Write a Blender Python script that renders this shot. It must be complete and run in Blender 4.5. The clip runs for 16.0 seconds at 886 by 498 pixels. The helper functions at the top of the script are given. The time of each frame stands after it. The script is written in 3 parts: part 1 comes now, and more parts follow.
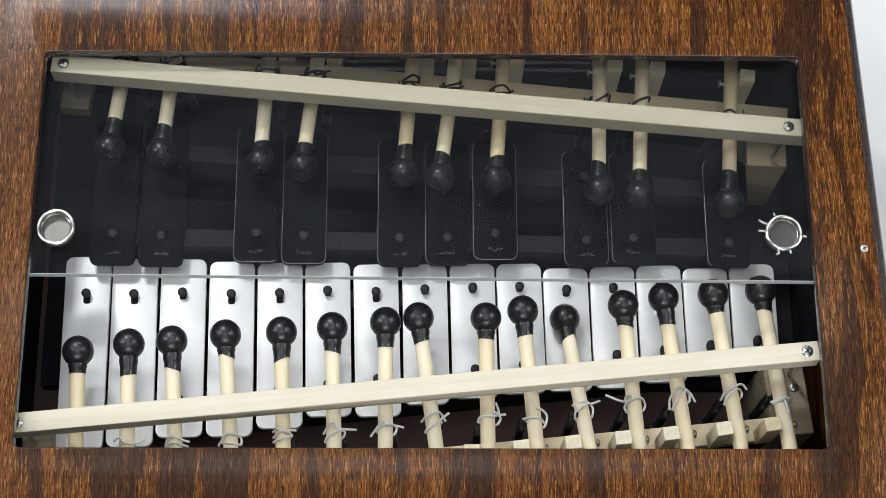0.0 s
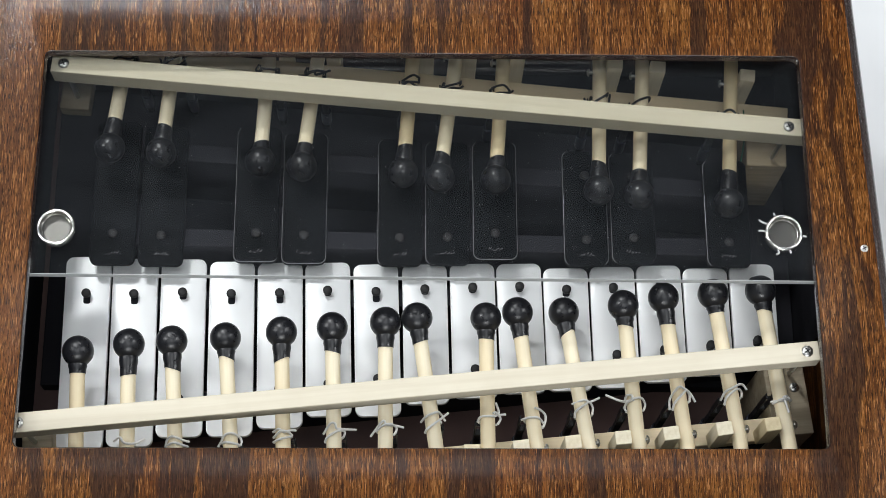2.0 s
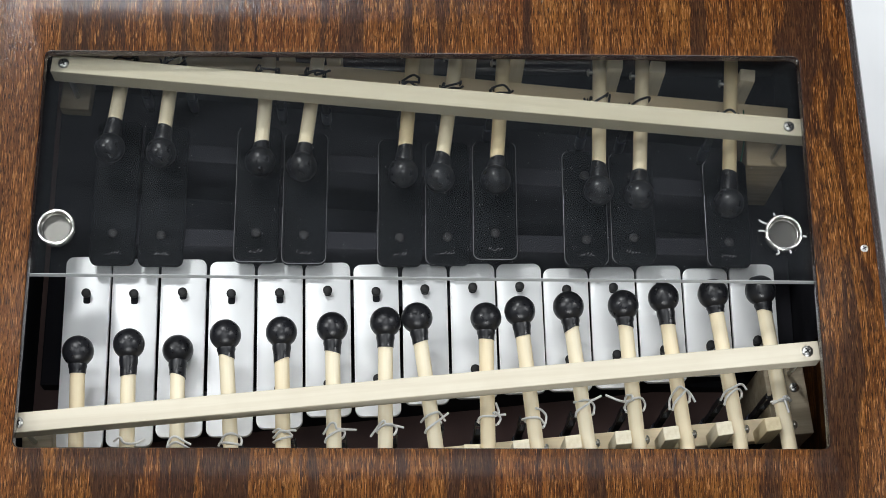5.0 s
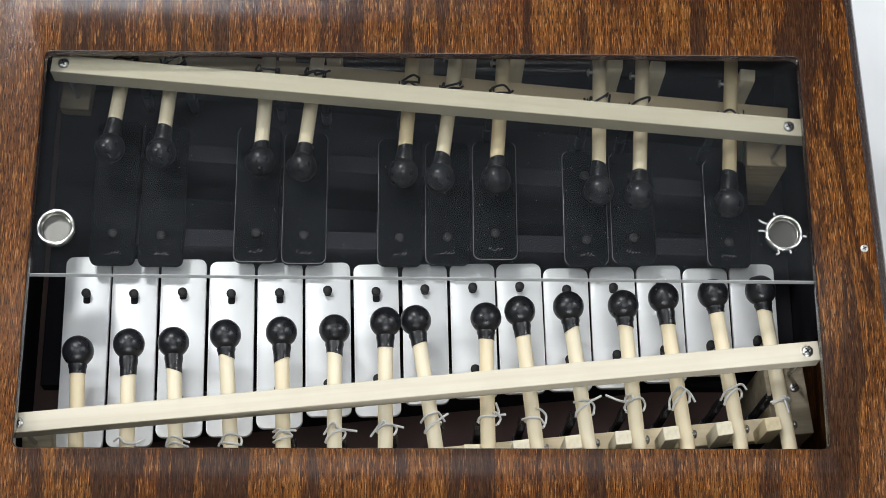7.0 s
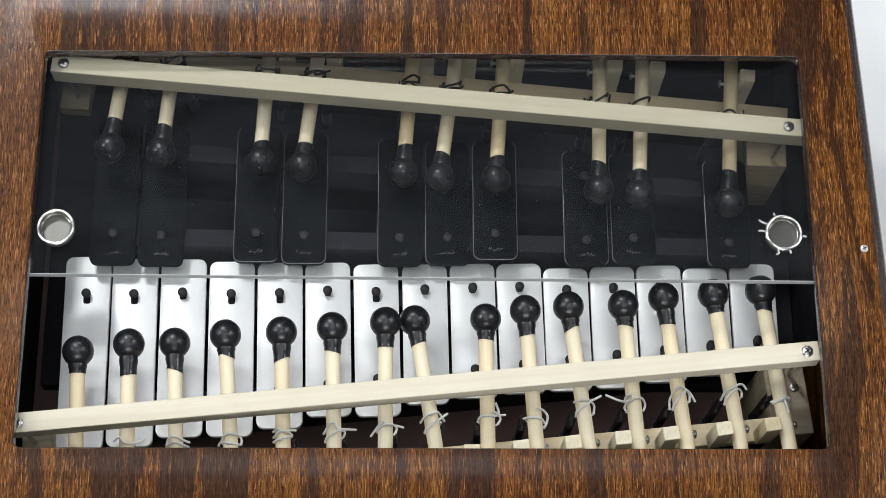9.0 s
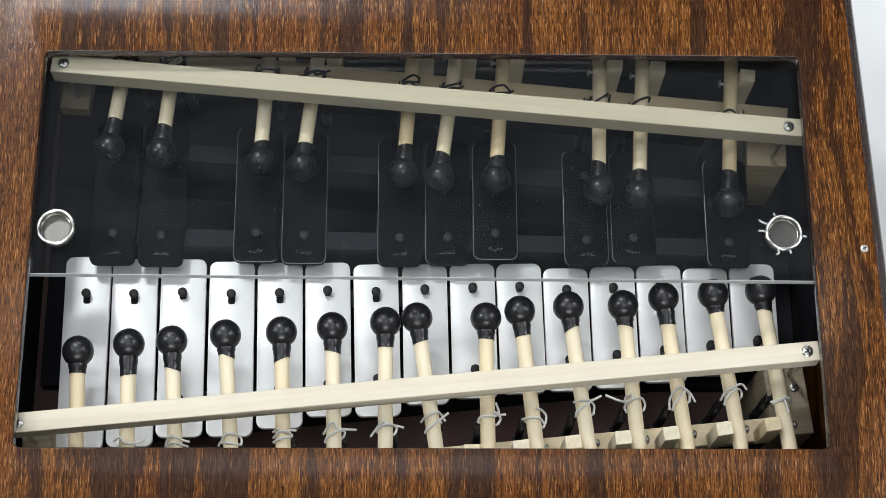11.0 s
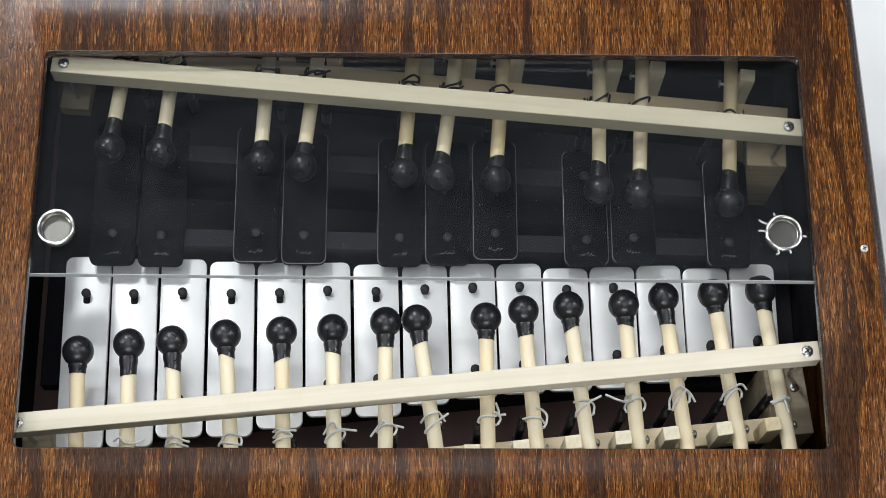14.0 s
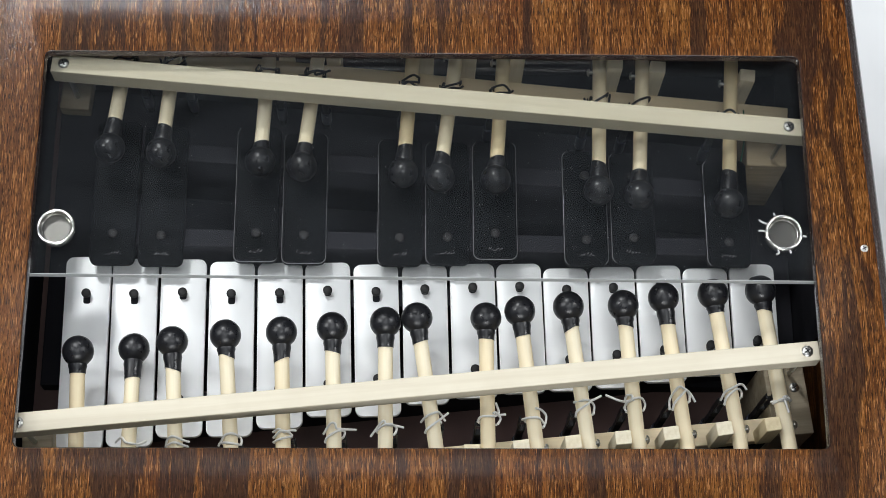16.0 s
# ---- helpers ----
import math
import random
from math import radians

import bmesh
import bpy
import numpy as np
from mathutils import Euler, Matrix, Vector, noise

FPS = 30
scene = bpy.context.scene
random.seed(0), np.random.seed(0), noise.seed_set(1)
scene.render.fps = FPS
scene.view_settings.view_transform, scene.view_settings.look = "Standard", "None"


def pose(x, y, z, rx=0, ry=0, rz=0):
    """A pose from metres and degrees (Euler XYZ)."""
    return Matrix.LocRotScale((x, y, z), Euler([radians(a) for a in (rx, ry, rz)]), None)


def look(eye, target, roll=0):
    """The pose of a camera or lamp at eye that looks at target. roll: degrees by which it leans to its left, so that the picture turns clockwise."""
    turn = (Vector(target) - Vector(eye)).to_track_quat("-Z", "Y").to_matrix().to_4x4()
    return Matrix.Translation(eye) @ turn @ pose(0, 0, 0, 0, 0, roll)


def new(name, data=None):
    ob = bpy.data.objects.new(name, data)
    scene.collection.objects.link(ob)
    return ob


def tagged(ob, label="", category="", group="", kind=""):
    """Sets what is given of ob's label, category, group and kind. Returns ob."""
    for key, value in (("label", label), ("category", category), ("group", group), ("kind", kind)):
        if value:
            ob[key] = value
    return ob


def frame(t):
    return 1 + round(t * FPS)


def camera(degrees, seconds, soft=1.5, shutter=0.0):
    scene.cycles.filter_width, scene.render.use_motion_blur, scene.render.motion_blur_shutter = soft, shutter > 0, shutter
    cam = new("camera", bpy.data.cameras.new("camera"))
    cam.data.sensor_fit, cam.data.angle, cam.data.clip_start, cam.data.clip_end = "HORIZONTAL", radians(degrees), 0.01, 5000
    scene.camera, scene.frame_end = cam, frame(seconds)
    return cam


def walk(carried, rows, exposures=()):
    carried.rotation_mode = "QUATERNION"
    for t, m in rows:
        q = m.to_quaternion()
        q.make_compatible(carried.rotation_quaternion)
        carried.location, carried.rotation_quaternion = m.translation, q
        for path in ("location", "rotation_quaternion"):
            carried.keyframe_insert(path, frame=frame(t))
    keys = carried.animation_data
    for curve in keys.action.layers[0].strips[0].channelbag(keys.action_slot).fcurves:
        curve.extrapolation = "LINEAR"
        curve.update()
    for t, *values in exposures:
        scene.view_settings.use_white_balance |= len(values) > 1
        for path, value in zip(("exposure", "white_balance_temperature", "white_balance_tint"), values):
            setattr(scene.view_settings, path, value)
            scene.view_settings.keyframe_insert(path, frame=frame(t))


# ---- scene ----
cam = camera(29.58, 16.0, soft=0.6, shutter=0.3)
EYE = (-0.0118, -0.2902, 0.8055)
AIM = Matrix.Rotation(radians(-1.532), 4, "Y") @ Matrix.Rotation(radians(19.583), 4, "X") @ Matrix.Rotation(radians(-0.213), 4, "Z")
HELD = Matrix.Translation(EYE) @ AIM
walk(cam, [(0.0, HELD), (16.0, HELD)], exposures=[(0.0, 0.0), (16.0, 0.0)])

# ---- light: a plain room with unseen area panels ----
world = bpy.data.worlds.new("room_light")
scene.world = world
world.use_nodes = True
world.node_tree.nodes["Background"].inputs[0].default_value = (0.93, 0.97, 1.0, 1)
world.node_tree.nodes["Background"].inputs[1].default_value = 0.25


def panel_lamp(x, y, z, sx, sy, watts, aim, colour=(1.0, 0.98, 0.95)):
    data = bpy.data.lights.new("unseen_panel", "AREA")
    data.shape, data.size, data.size_y, data.energy, data.color = "RECTANGLE", sx, sy, watts, colour
    ob = new("unseen_panel", data)
    ob.matrix_world = look((x, y, z), aim)
    return ob


COOL = (0.97, 0.99, 1.0)
# unseen panels set for brightness and gloss; the first three hang below the ceiling
panel_lamp(-1.25, 0.12, 1.45, 0.5, 0.6, 12.0, (0, 0, 0), COOL)
panel_lamp(1.35, 0.10, 1.50, 0.5, 0.6, 10.5, (0, 0, 0), COOL)
panel_lamp(0.10, -2.00, 1.25, 1.2, 0.6, 26.0, (0.05, 0.0, 0), COOL)
panel_lamp(0.0, -0.42, 1.77, 0.7, 0.5, 6.0, (0.0, -0.42, 0), COOL)
panel_lamp(0.0, 0.515, 1.75, 0.9, 0.10, 3.6, (0.0, 0.515, 0), COOL)
panel_lamp(0.35, 1.75, 1.75, 0.9, 0.5, 11.0, (0.1, 0.1, 0), COOL)
panel_lamp(-0.60, 1.13, 1.75, 0.30, 0.24, 24.0, (-0.60, 1.13, 0), COOL)

# ---- materials ----


def material(name, base=(0.5, 0.5, 0.5), rough=0.5, metal=0.0):
    m = bpy.data.materials.new(name)
    m.use_nodes = True
    b = m.node_tree.nodes["Principled BSDF"]
    b.inputs["Base Color"].default_value = (*base, 1)
    b.inputs["Roughness"].default_value = rough
    b.inputs["Metallic"].default_value = metal
    return m, m.node_tree, b


def node(tree, kind, **inputs):
    n = tree.nodes.new(kind)
    for k, v in inputs.items():
        n.inputs[k.replace("_", " ")].default_value = v
    return n


def coords(tree, scale, turn=(0, 0, 0), where="Object"):
    tc = tree.nodes.new("ShaderNodeTexCoord")
    mp = tree.nodes.new("ShaderNodeMapping")
    mp.inputs["Scale"].default_value = scale
    mp.inputs["Rotation"].default_value = turn
    tree.links.new(tc.outputs[where], mp.inputs["Vector"])
    return mp.outputs["Vector"]


def noise_tex(tree, vec, scale=1.0, detail=4.0, rough=0.55, distort=0.0):
    n = node(tree, "ShaderNodeTexNoise", Scale=scale, Detail=detail, Roughness=rough, Distortion=distort)
    tree.links.new(vec, n.inputs["Vector"])
    return n.outputs["Fac"]


def ramp(tree, fac, stops):
    r = tree.nodes.new("ShaderNodeValToRGB")
    els = r.color_ramp.elements
    while len(els) < len(stops):
        els.new(0.5)
    for e, (p, c) in zip(els, stops):
        e.position = p
        e.color = (*c, 1) if len(c) == 3 else c
    tree.links.new(fac, r.inputs["Fac"])
    return r.outputs["Color"]


def mix(tree, fac, a, b, how="MIX"):
    n = tree.nodes.new("ShaderNodeMix")
    n.data_type, n.blend_type = "RGBA", how
    for sock, v in ((n.inputs["Factor"], fac), (n.inputs[6], a), (n.inputs[7], b)):
        if isinstance(v, (int, float)):
            sock.default_value = v
        elif isinstance(v, tuple):
            sock.default_value = (*v, 1)
        else:
            tree.links.new(v, sock)
    return n.outputs[2]


def bump(tree, b, height, strength, distance):
    n = node(tree, "ShaderNodeBump", Strength=strength, Distance=distance)
    tree.links.new(height, n.inputs["Height"])
    tree.links.new(n.outputs["Normal"], b.inputs["Normal"])


def stained_oak():
    m, t, b = material("stained_oak", rough=0.32)
    bend = noise_tex(t, coords(t, (9, 5, 9)), 1.0, 2.0)
    base = coords(t, (1, 1, 1))
    add = t.nodes.new("ShaderNodeVectorMath")
    add.operation = "MULTIPLY_ADD"
    t.links.new(bend, add.inputs[0])
    add.inputs[1].default_value = (0.014, 0.0, 0.0)
    t.links.new(base, add.inputs[2])

    def stretched(sx, sy):
        mp = t.nodes.new("ShaderNodeMapping")
        mp.inputs["Scale"].default_value = (sx, sy, sx)
        t.links.new(add.outputs[0], mp.inputs["Vector"])
        return mp.outputs["Vector"]

    sep = t.nodes.new("ShaderNodeSeparateXYZ")
    t.links.new(base, sep.inputs[0])
    zone_range = node(t, "ShaderNodeMapRange", From_Min=0.070, From_Max=0.125)
    t.links.new(sep.outputs["X"], zone_range.inputs["Value"])
    zone = zone_range.outputs["Result"]
    tone = noise_tex(t, stretched(26, 5), 1.0, 2.0)
    bands = noise_tex(t, stretched(520, 20), 1.0, 5.0, 0.70)
    pores = noise_tex(t, stretched(2500, 170), 1.0, 3.0, 0.6)
    dashes = noise_tex(t, stretched(1500, 100), 1.0, 4.0, 0.65)
    c = ramp(t, bands, [(0.36, (0.046, 0.015, 0.004)), (0.50, (0.096, 0.034, 0.008)), (0.64, (0.180, 0.072, 0.018))])
    c = mix(t, 1.0, c, ramp(t, tone, [(0.36, (0.86, 0.74, 0.70)), (0.64, (1.10, 1.10, 1.0))]), "MULTIPLY")
    # dark late-wood figure: narrow streaks, broader on the flat-cut east side
    narrow = ramp(t, noise_tex(t, stretched(85, 5), 1.0, 5.0, 0.62), [(0.38, (0, 0, 0)), (0.58, (1, 1, 1))])
    wide = ramp(t, noise_tex(t, stretched(70, 8), 1.0, 4.0, 0.55, 0.8), [(0.39, (0, 0, 0)), (0.59, (1, 1, 1))])
    figure = mix(t, 0.34, mix(t, zone, narrow, wide), dashes)
    late = ramp(t, figure, [(0.36, (0.92, 0.92, 0.92)), (0.52, (0, 0, 0))])
    # redder, quieter board on the west side
    west = node(t, "ShaderNodeMapRange", From_Min=-0.196, From_Max=-0.206)
    t.links.new(sep.outputs["X"], west.inputs["Value"])
    late = mix(t, west.outputs["Result"], late, mix(t, 1.0, late, (0.35, 0.35, 0.35), "MULTIPLY"))
    c = mix(t, west.outputs["Result"], c, mix(t, 0.5, c, (0.125, 0.046, 0.016)))
    # fine pale dashes and open dark pores
    c = mix(t, ramp(t, dashes, [(0.54, (0, 0, 0)), (0.63, (0.9, 0.9, 0.9))]), c, (0.340, 0.155, 0.050))
    c = mix(t, late, c, mix(t, 0.85, c, (0.021, 0.009, 0.006)))
    c = mix(t, ramp(t, pores, [(0.41, (0.9, 0.9, 0.9)), (0.48, (0, 0, 0))]), c, (0.014, 0.006, 0.003))
    t.links.new(c, b.inputs["Base Color"])
    b.inputs["Specular IOR Level"].default_value = 0.06
    b.inputs["Coat Weight"].default_value = 0.15
    b.inputs["Coat Roughness"].default_value = 0.10
    fine = noise_tex(t, stretched(1000, 150), 1.0, 3.0, 0.65)
    bump(t, b, mix(t, 0.6, pores, fine), 1.0, 0.00018)
    for link in list(b.inputs["Normal"].links):
        t.links.new(link.from_socket, b.inputs["Coat Normal"])
    return m


def pale_wood(name, light, darker, along, rough=0.6, vary=1.0):
    m, t, b = material(name, rough=rough)
    s = [260, 260, 260]
    s["xyz".index(along)] = 9
    g = noise_tex(t, coords(t, tuple(s)), 1.0, 4.0, 0.6, 0.4)
    blot = noise_tex(t, coords(t, (40, 40, 40)), 1.0, 3.0)
    info = t.nodes.new("ShaderNodeObjectInfo")
    c = ramp(t, g, [(0.25, darker), (0.62, light)])
    c = mix(t, ramp(t, blot, [(0.42, (0, 0, 0)), (0.75, (0.5, 0.5, 0.5))]), c, darker)
    tint = ramp(t, info.outputs["Random"], [(0.0, (0.92, 0.84, 0.68)), (0.35, (1, 0.985, 0.95)), (0.7, (1.02, 1.02, 1.02)), (1.0, (0.97, 0.90, 0.78))])
    c = mix(t, vary, c, tint, "MULTIPLY")
    t.links.new(c, b.inputs["Base Color"])
    bump(t, b, g, 0.25, 0.0003)
    return m


def painted_metal(name, tone, rough, metal, speck):
    m, t, b = material(name, tone, rough, metal)
    n1 = noise_tex(t, coords(t, (26, 10, 26)), 1.0, 3.0)
    n2 = noise_tex(t, coords(t, (1400, 1400, 1400)), 1.0, 2.0)
    c = mix(t, ramp(t, n1, [(0.3, (0, 0, 0)), (0.75, (1, 1, 1))]), tone, tuple(min(1, v * speck) for v in tone))
    t.links.new(c, b.inputs["Base Color"])
    r = ramp(t, n1, [(0.2, (rough * 0.85,) * 3), (0.8, (rough * 1.2,) * 3)])
    t.links.new(r, b.inputs["Roughness"])
    bump(t, b, n2, 0.08, 0.0001)
    return m


def dull_black(name, tone, rough, spec):
    m = painted_metal(name, tone, rough, 0.0, 1.5)
    m.node_tree.nodes["Principled BSDF"].inputs["Specular IOR Level"].default_value = spec
    return m


def rubber(name, tone, rough):
    m, t, b = material(name, tone, rough)
    n = noise_tex(t, coords(t, (300, 300, 300)), 1.0, 4.0)
    r = ramp(t, n, [(0.3, (rough * 0.8,) * 3), (0.75, (min(1, rough * 1.35),) * 3)])
    t.links.new(r, b.inputs["Roughness"])
    bump(t, b, n, 0.06, 0.0002)
    return m


def clear_acrylic():
    """A clear sheet with parallel faces: straight through, with mirror gloss by Fresnel."""
    m = bpy.data.materials.new("clear_acrylic")
    m.use_nodes = True
    t = m.node_tree
    t.nodes.clear()
    out = t.nodes.new("ShaderNodeOutputMaterial")
    through_face = node(t, "ShaderNodeBsdfTransparent", Color=(0.978, 0.980, 0.975, 1))
    gloss = node(t, "ShaderNodeBsdfGlossy", Color=(1, 1, 1, 1), Roughness=0.02)
    fres = node(t, "ShaderNodeFresnel", IOR=1.49)
    mx = t.nodes.new("ShaderNodeMixShader")
    t.links.new(fres.outputs[0], mx.inputs[0])
    t.links.new(through_face.outputs[0], mx.inputs[1])
    t.links.new(gloss.outputs[0], mx.inputs[2])
    film = node(t, "ShaderNodeBsdfDiffuse", Color=(0.62, 0.68, 0.78, 1))
    smear = ramp(t, noise_tex(t, coords(t, (22, 60, 22)), 1.0, 5.0, 0.6, 0.6), [(0.40, (0.0,) * 3), (0.72, (0.006,) * 3)])
    hazed = t.nodes.new("ShaderNodeMixShader")
    t.links.new(smear, hazed.inputs[0])
    t.links.new(mx.outputs[0], hazed.inputs[1])
    t.links.new(film.outputs[0], hazed.inputs[2])
    t.links.new(hazed.outputs[0], out.inputs[0])
    return m


def lacquered_edge():
    m = painted_metal("dark_lacquered_edge", (0.016, 0.007, 0.005), 0.18, 0.0, 1.6)
    t, b = m.node_tree, m.node_tree.nodes["Principled BSDF"]
    b.inputs["Coat Weight"].default_value = 0.8
    bump(t, b, noise_tex(t, coords(t, (500, 160, 500)), 1.0, 4.0, 0.7), 1.0, 0.0011)
    return m


OAK = stained_oak()
RAIL_WOOD = pale_wood("basswood", (0.68, 0.63, 0.49), (0.59, 0.535, 0.39), "x", vary=0.1)
PALE_RAIL_WOOD = pale_wood("pale_basswood", (0.65, 0.605, 0.495), (0.57, 0.515, 0.405), "x", vary=0.1)
DOWEL_WOOD = pale_wood("birch_dowel", (0.90, 0.83, 0.655), (0.83, 0.71, 0.475), "y")
BEAM_WOOD = pale_wood("beam_basswood", (0.80, 0.69, 0.49), (0.68, 0.56, 0.37), "x", 0.7, vary=0.3)
# darkened basswood: the dimness under the stop rails is put into the blocks' colour
SHADED_BLOCK_WOOD = pale_wood("shaded_basswood", (0.34, 0.29, 0.21), (0.22, 0.18, 0.12), "x", 0.7)
POST_WOOD = pale_wood("basswood_offcut", (0.76, 0.71, 0.57), (0.63, 0.56, 0.41), "z", 0.7)
# soft clouds in the silver's colour stand in for blurred reflections
SILVER = painted_metal("silver_lacquer", (0.89, 0.905, 0.92), 0.36, 0.20, 0.86)
BLACK_BAR = dull_black("black_lacquer", (0.0024, 0.0028, 0.0036), 0.50, 0.05)
RUBBER = rubber("black_rubber", (0.010, 0.0105, 0.013), 0.31)
PEG_RUBBER = rubber("peg_rubber", (0.006, 0.006, 0.007), 0.6)
BLACK_FELT = dull_black("black_board", (0.016, 0.016, 0.020), 0.8, 0.15)
STAINED_EDGE = lacquered_edge()
DARK_BOARD = painted_metal("dark_board", (0.100, 0.058, 0.054), 0.6, 0.0, 1.5)
STEEL = material("zinc_steel", (0.48, 0.48, 0.46), 0.30, 1.0)[0]
DULL_STEEL = painted_metal("dull_steel", (0.22, 0.215, 0.20), 0.32, 0.85, 0.5)
CHROME = painted_metal("chrome", (0.80, 0.79, 0.75), 0.20, 1.0, 0.9)
WHITE_WIRE = rubber("white_wire", (0.78, 0.78, 0.76), 0.45)
BLACK_WIRE = rubber("black_wire", (0.015, 0.015, 0.017), 0.45)
GREEN_WIRE = rubber("green_wire", (0.01, 0.10, 0.045), 0.4)
IRON = painted_metal("black_iron", (0.016, 0.016, 0.018), 0.34, 0.6, 1.3)
BLUE_TAPE = rubber("blue_tape", (0.005, 0.006, 0.022), 0.35)
ACRYLIC = clear_acrylic()
DUST = material("dust", (0.66, 0.67, 0.69), 0.9)[0]
EDGE = material("frosted_edge", (0.42, 0.44, 0.45), 0.5)[0]
CHIP = material("crazed_acrylic", (0.50, 0.50, 0.51), 0.5)[0]
TABLE = painted_metal("white_laminate", (0.67, 0.685, 0.70), 0.45, 0.0, 0.96)
WALL = painted_metal("white_wall", (0.40, 0.40, 0.40), 0.9, 0.0, 0.97)
# unseen; the dim bluish light that the cover mirrors is put into its colour
CEILING = painted_metal("dim_blue_ceiling", (0.22, 0.245, 0.28), 0.9, 0.0, 0.98)
# grey that stands in for light glinting off the black bars' bevels
GLINT_EDGE = material("glint_edge", (0.16, 0.16, 0.17), 0.35, 0.6)[0]
ETCH = material("etched_mark", (0.26, 0.26, 0.27), 0.6)[0]

# ---- mesh helpers ----


def part(name, bm, mat, parent=None, label="", smooth=False):
    """Link a bmesh as one mesh object under a thing or a part."""
    me = bpy.data.meshes.new(name)
    bmesh.ops.recalc_face_normals(bm, faces=bm.faces)
    if smooth:
        for f in bm.faces:
            f.smooth = True
    bm.to_mesh(me)
    bm.free()
    me.materials.append(mat)
    if smooth:
        me.set_sharp_from_angle(angle=radians(40))
    ob = new(name, me)
    if parent:
        ob.parent = parent
    if label:
        ob["label"] = label
    return ob


def box(x0, x1, y0, y1, z0, z1, r=0.0, segs=2):
    bm = bmesh.new()
    bmesh.ops.create_cube(bm, size=1.0, matrix=Matrix.Translation(((x0 + x1) / 2, (y0 + y1) / 2, (z0 + z1) / 2)) @ Matrix.Diagonal((x1 - x0, y1 - y0, z1 - z0, 1)))
    if r:
        bmesh.ops.bevel(bm, geom=bm.edges[:], offset=r, segments=segs, affect="EDGES", profile=0.5)
    return bm


def lathe(profile, segs=24, axis="y", slant=0.0, slant_from=None, caps=True):
    """A turned body: profile of (along, radius). slant shears the rings past slant_from."""
    bm = bmesh.new()
    rings = []
    for k, (a, r) in enumerate(profile):
        ring = []
        for i in range(segs):
            w = 2 * math.pi * i / segs
            c, s = r * math.cos(w), r * math.sin(w)
            aa = a + (slant * c if slant_from is not None and k >= slant_from else 0)
            ring.append(bm.verts.new({"x": (aa, c, s), "y": (c, aa, s), "z": (c, s, aa)}[axis]))
        rings.append(ring)
    for p, q in zip(rings, rings[1:]):
        for i in range(segs):
            j = (i + 1) % segs
            bm.faces.new((p[i], p[j], q[j], q[i]))
    for end in (rings[0], rings[-1]) if caps else ():
        if len(end) > 2:
            bm.faces.new(end)
    bmesh.ops.remove_doubles(bm, verts=bm.verts, dist=1e-6)
    return bm


def rounded_loop(x0, x1, y0, y1, r, n=5, skew=0.0):
    """Points round a rectangle with rounded corners; skew leans its right side outwards per metre southwards."""
    pts = []
    for cx, cy, a0 in ((x1 - r, y1 - r, 0), (x0 + r, y1 - r, 90), (x0 + r, y0 + r, 180), (x1 - r, y0 + r, 270)):
        for k in range(n + 1):
            a = radians(a0 + 90 * k / n)
            x, y = cx + r * math.cos(a), cy + r * math.sin(a)
            if cx > 0:
                x -= skew * y
            pts.append((x, y))
    return pts


def rings_mesh(rings, cap=True, closed=False):
    """Skin loops of equal counts: each ring is (points, z)."""
    bm = bmesh.new()
    rows = [[bm.verts.new((x, y, z)) for x, y in pts] for pts, z in rings]
    pairs = list(zip(rows, rows[1:])) + ([(rows[-1], rows[0])] if closed else [])
    for p, q in pairs:
        n = len(p)
        for i in range(n):
            j = (i + 1) % n
            bm.faces.new((p[i], p[j], q[j], q[i]))
    if cap and not closed:
        bm.faces.new(rows[0]), bm.faces.new(rows[-1])
    return bm


def tube(points, r, segs=8):
    """A round wire along points."""
    bm = bmesh.new()
    pts = [Vector(p) for p in points]
    rows = []
    side = None
    for k, p in enumerate(pts):
        d = (pts[min(k + 1, len(pts) - 1)] - pts[max(k - 1, 0)]).normalized()
        if side is None:
            side = d.orthogonal().normalized()
        side = (side - d * side.dot(d)).normalized()
        up = d.cross(side)
        rows.append([bm.verts.new(p + (side * math.cos(2 * math.pi * i / segs) + up * math.sin(2 * math.pi * i / segs)) * r) for i in range(segs)])
    for p, q in zip(rows, rows[1:]):
        for i in range(segs):
            j = (i + 1) % segs
            bm.faces.new((p[i], p[j], q[j], q[i]))
    bm.faces.new(rows[0]), bm.faces.new(rows[-1])
    return bm


def smooth_path(points, n=6):
    """Catmull-Rom points through a few given ones."""
    p = [Vector(q) for q in points]
    p = [2 * p[0] - p[1]] + p + [2 * p[-1] - p[-2]]
    out = []
    for i in range(1, len(p) - 2):
        for k in range(n):
            t = k / n
            out.append(0.5 * (2 * p[i] + (p[i + 1] - p[i - 1]) * t + (2 * p[i - 1] - 5 * p[i] + 4 * p[i + 1] - p[i + 2]) * t * t + (3 * p[i] - p[i - 1] - 3 * p[i + 1] + p[i + 2]) * t ** 3))
    out.append(p[-2])
    return out


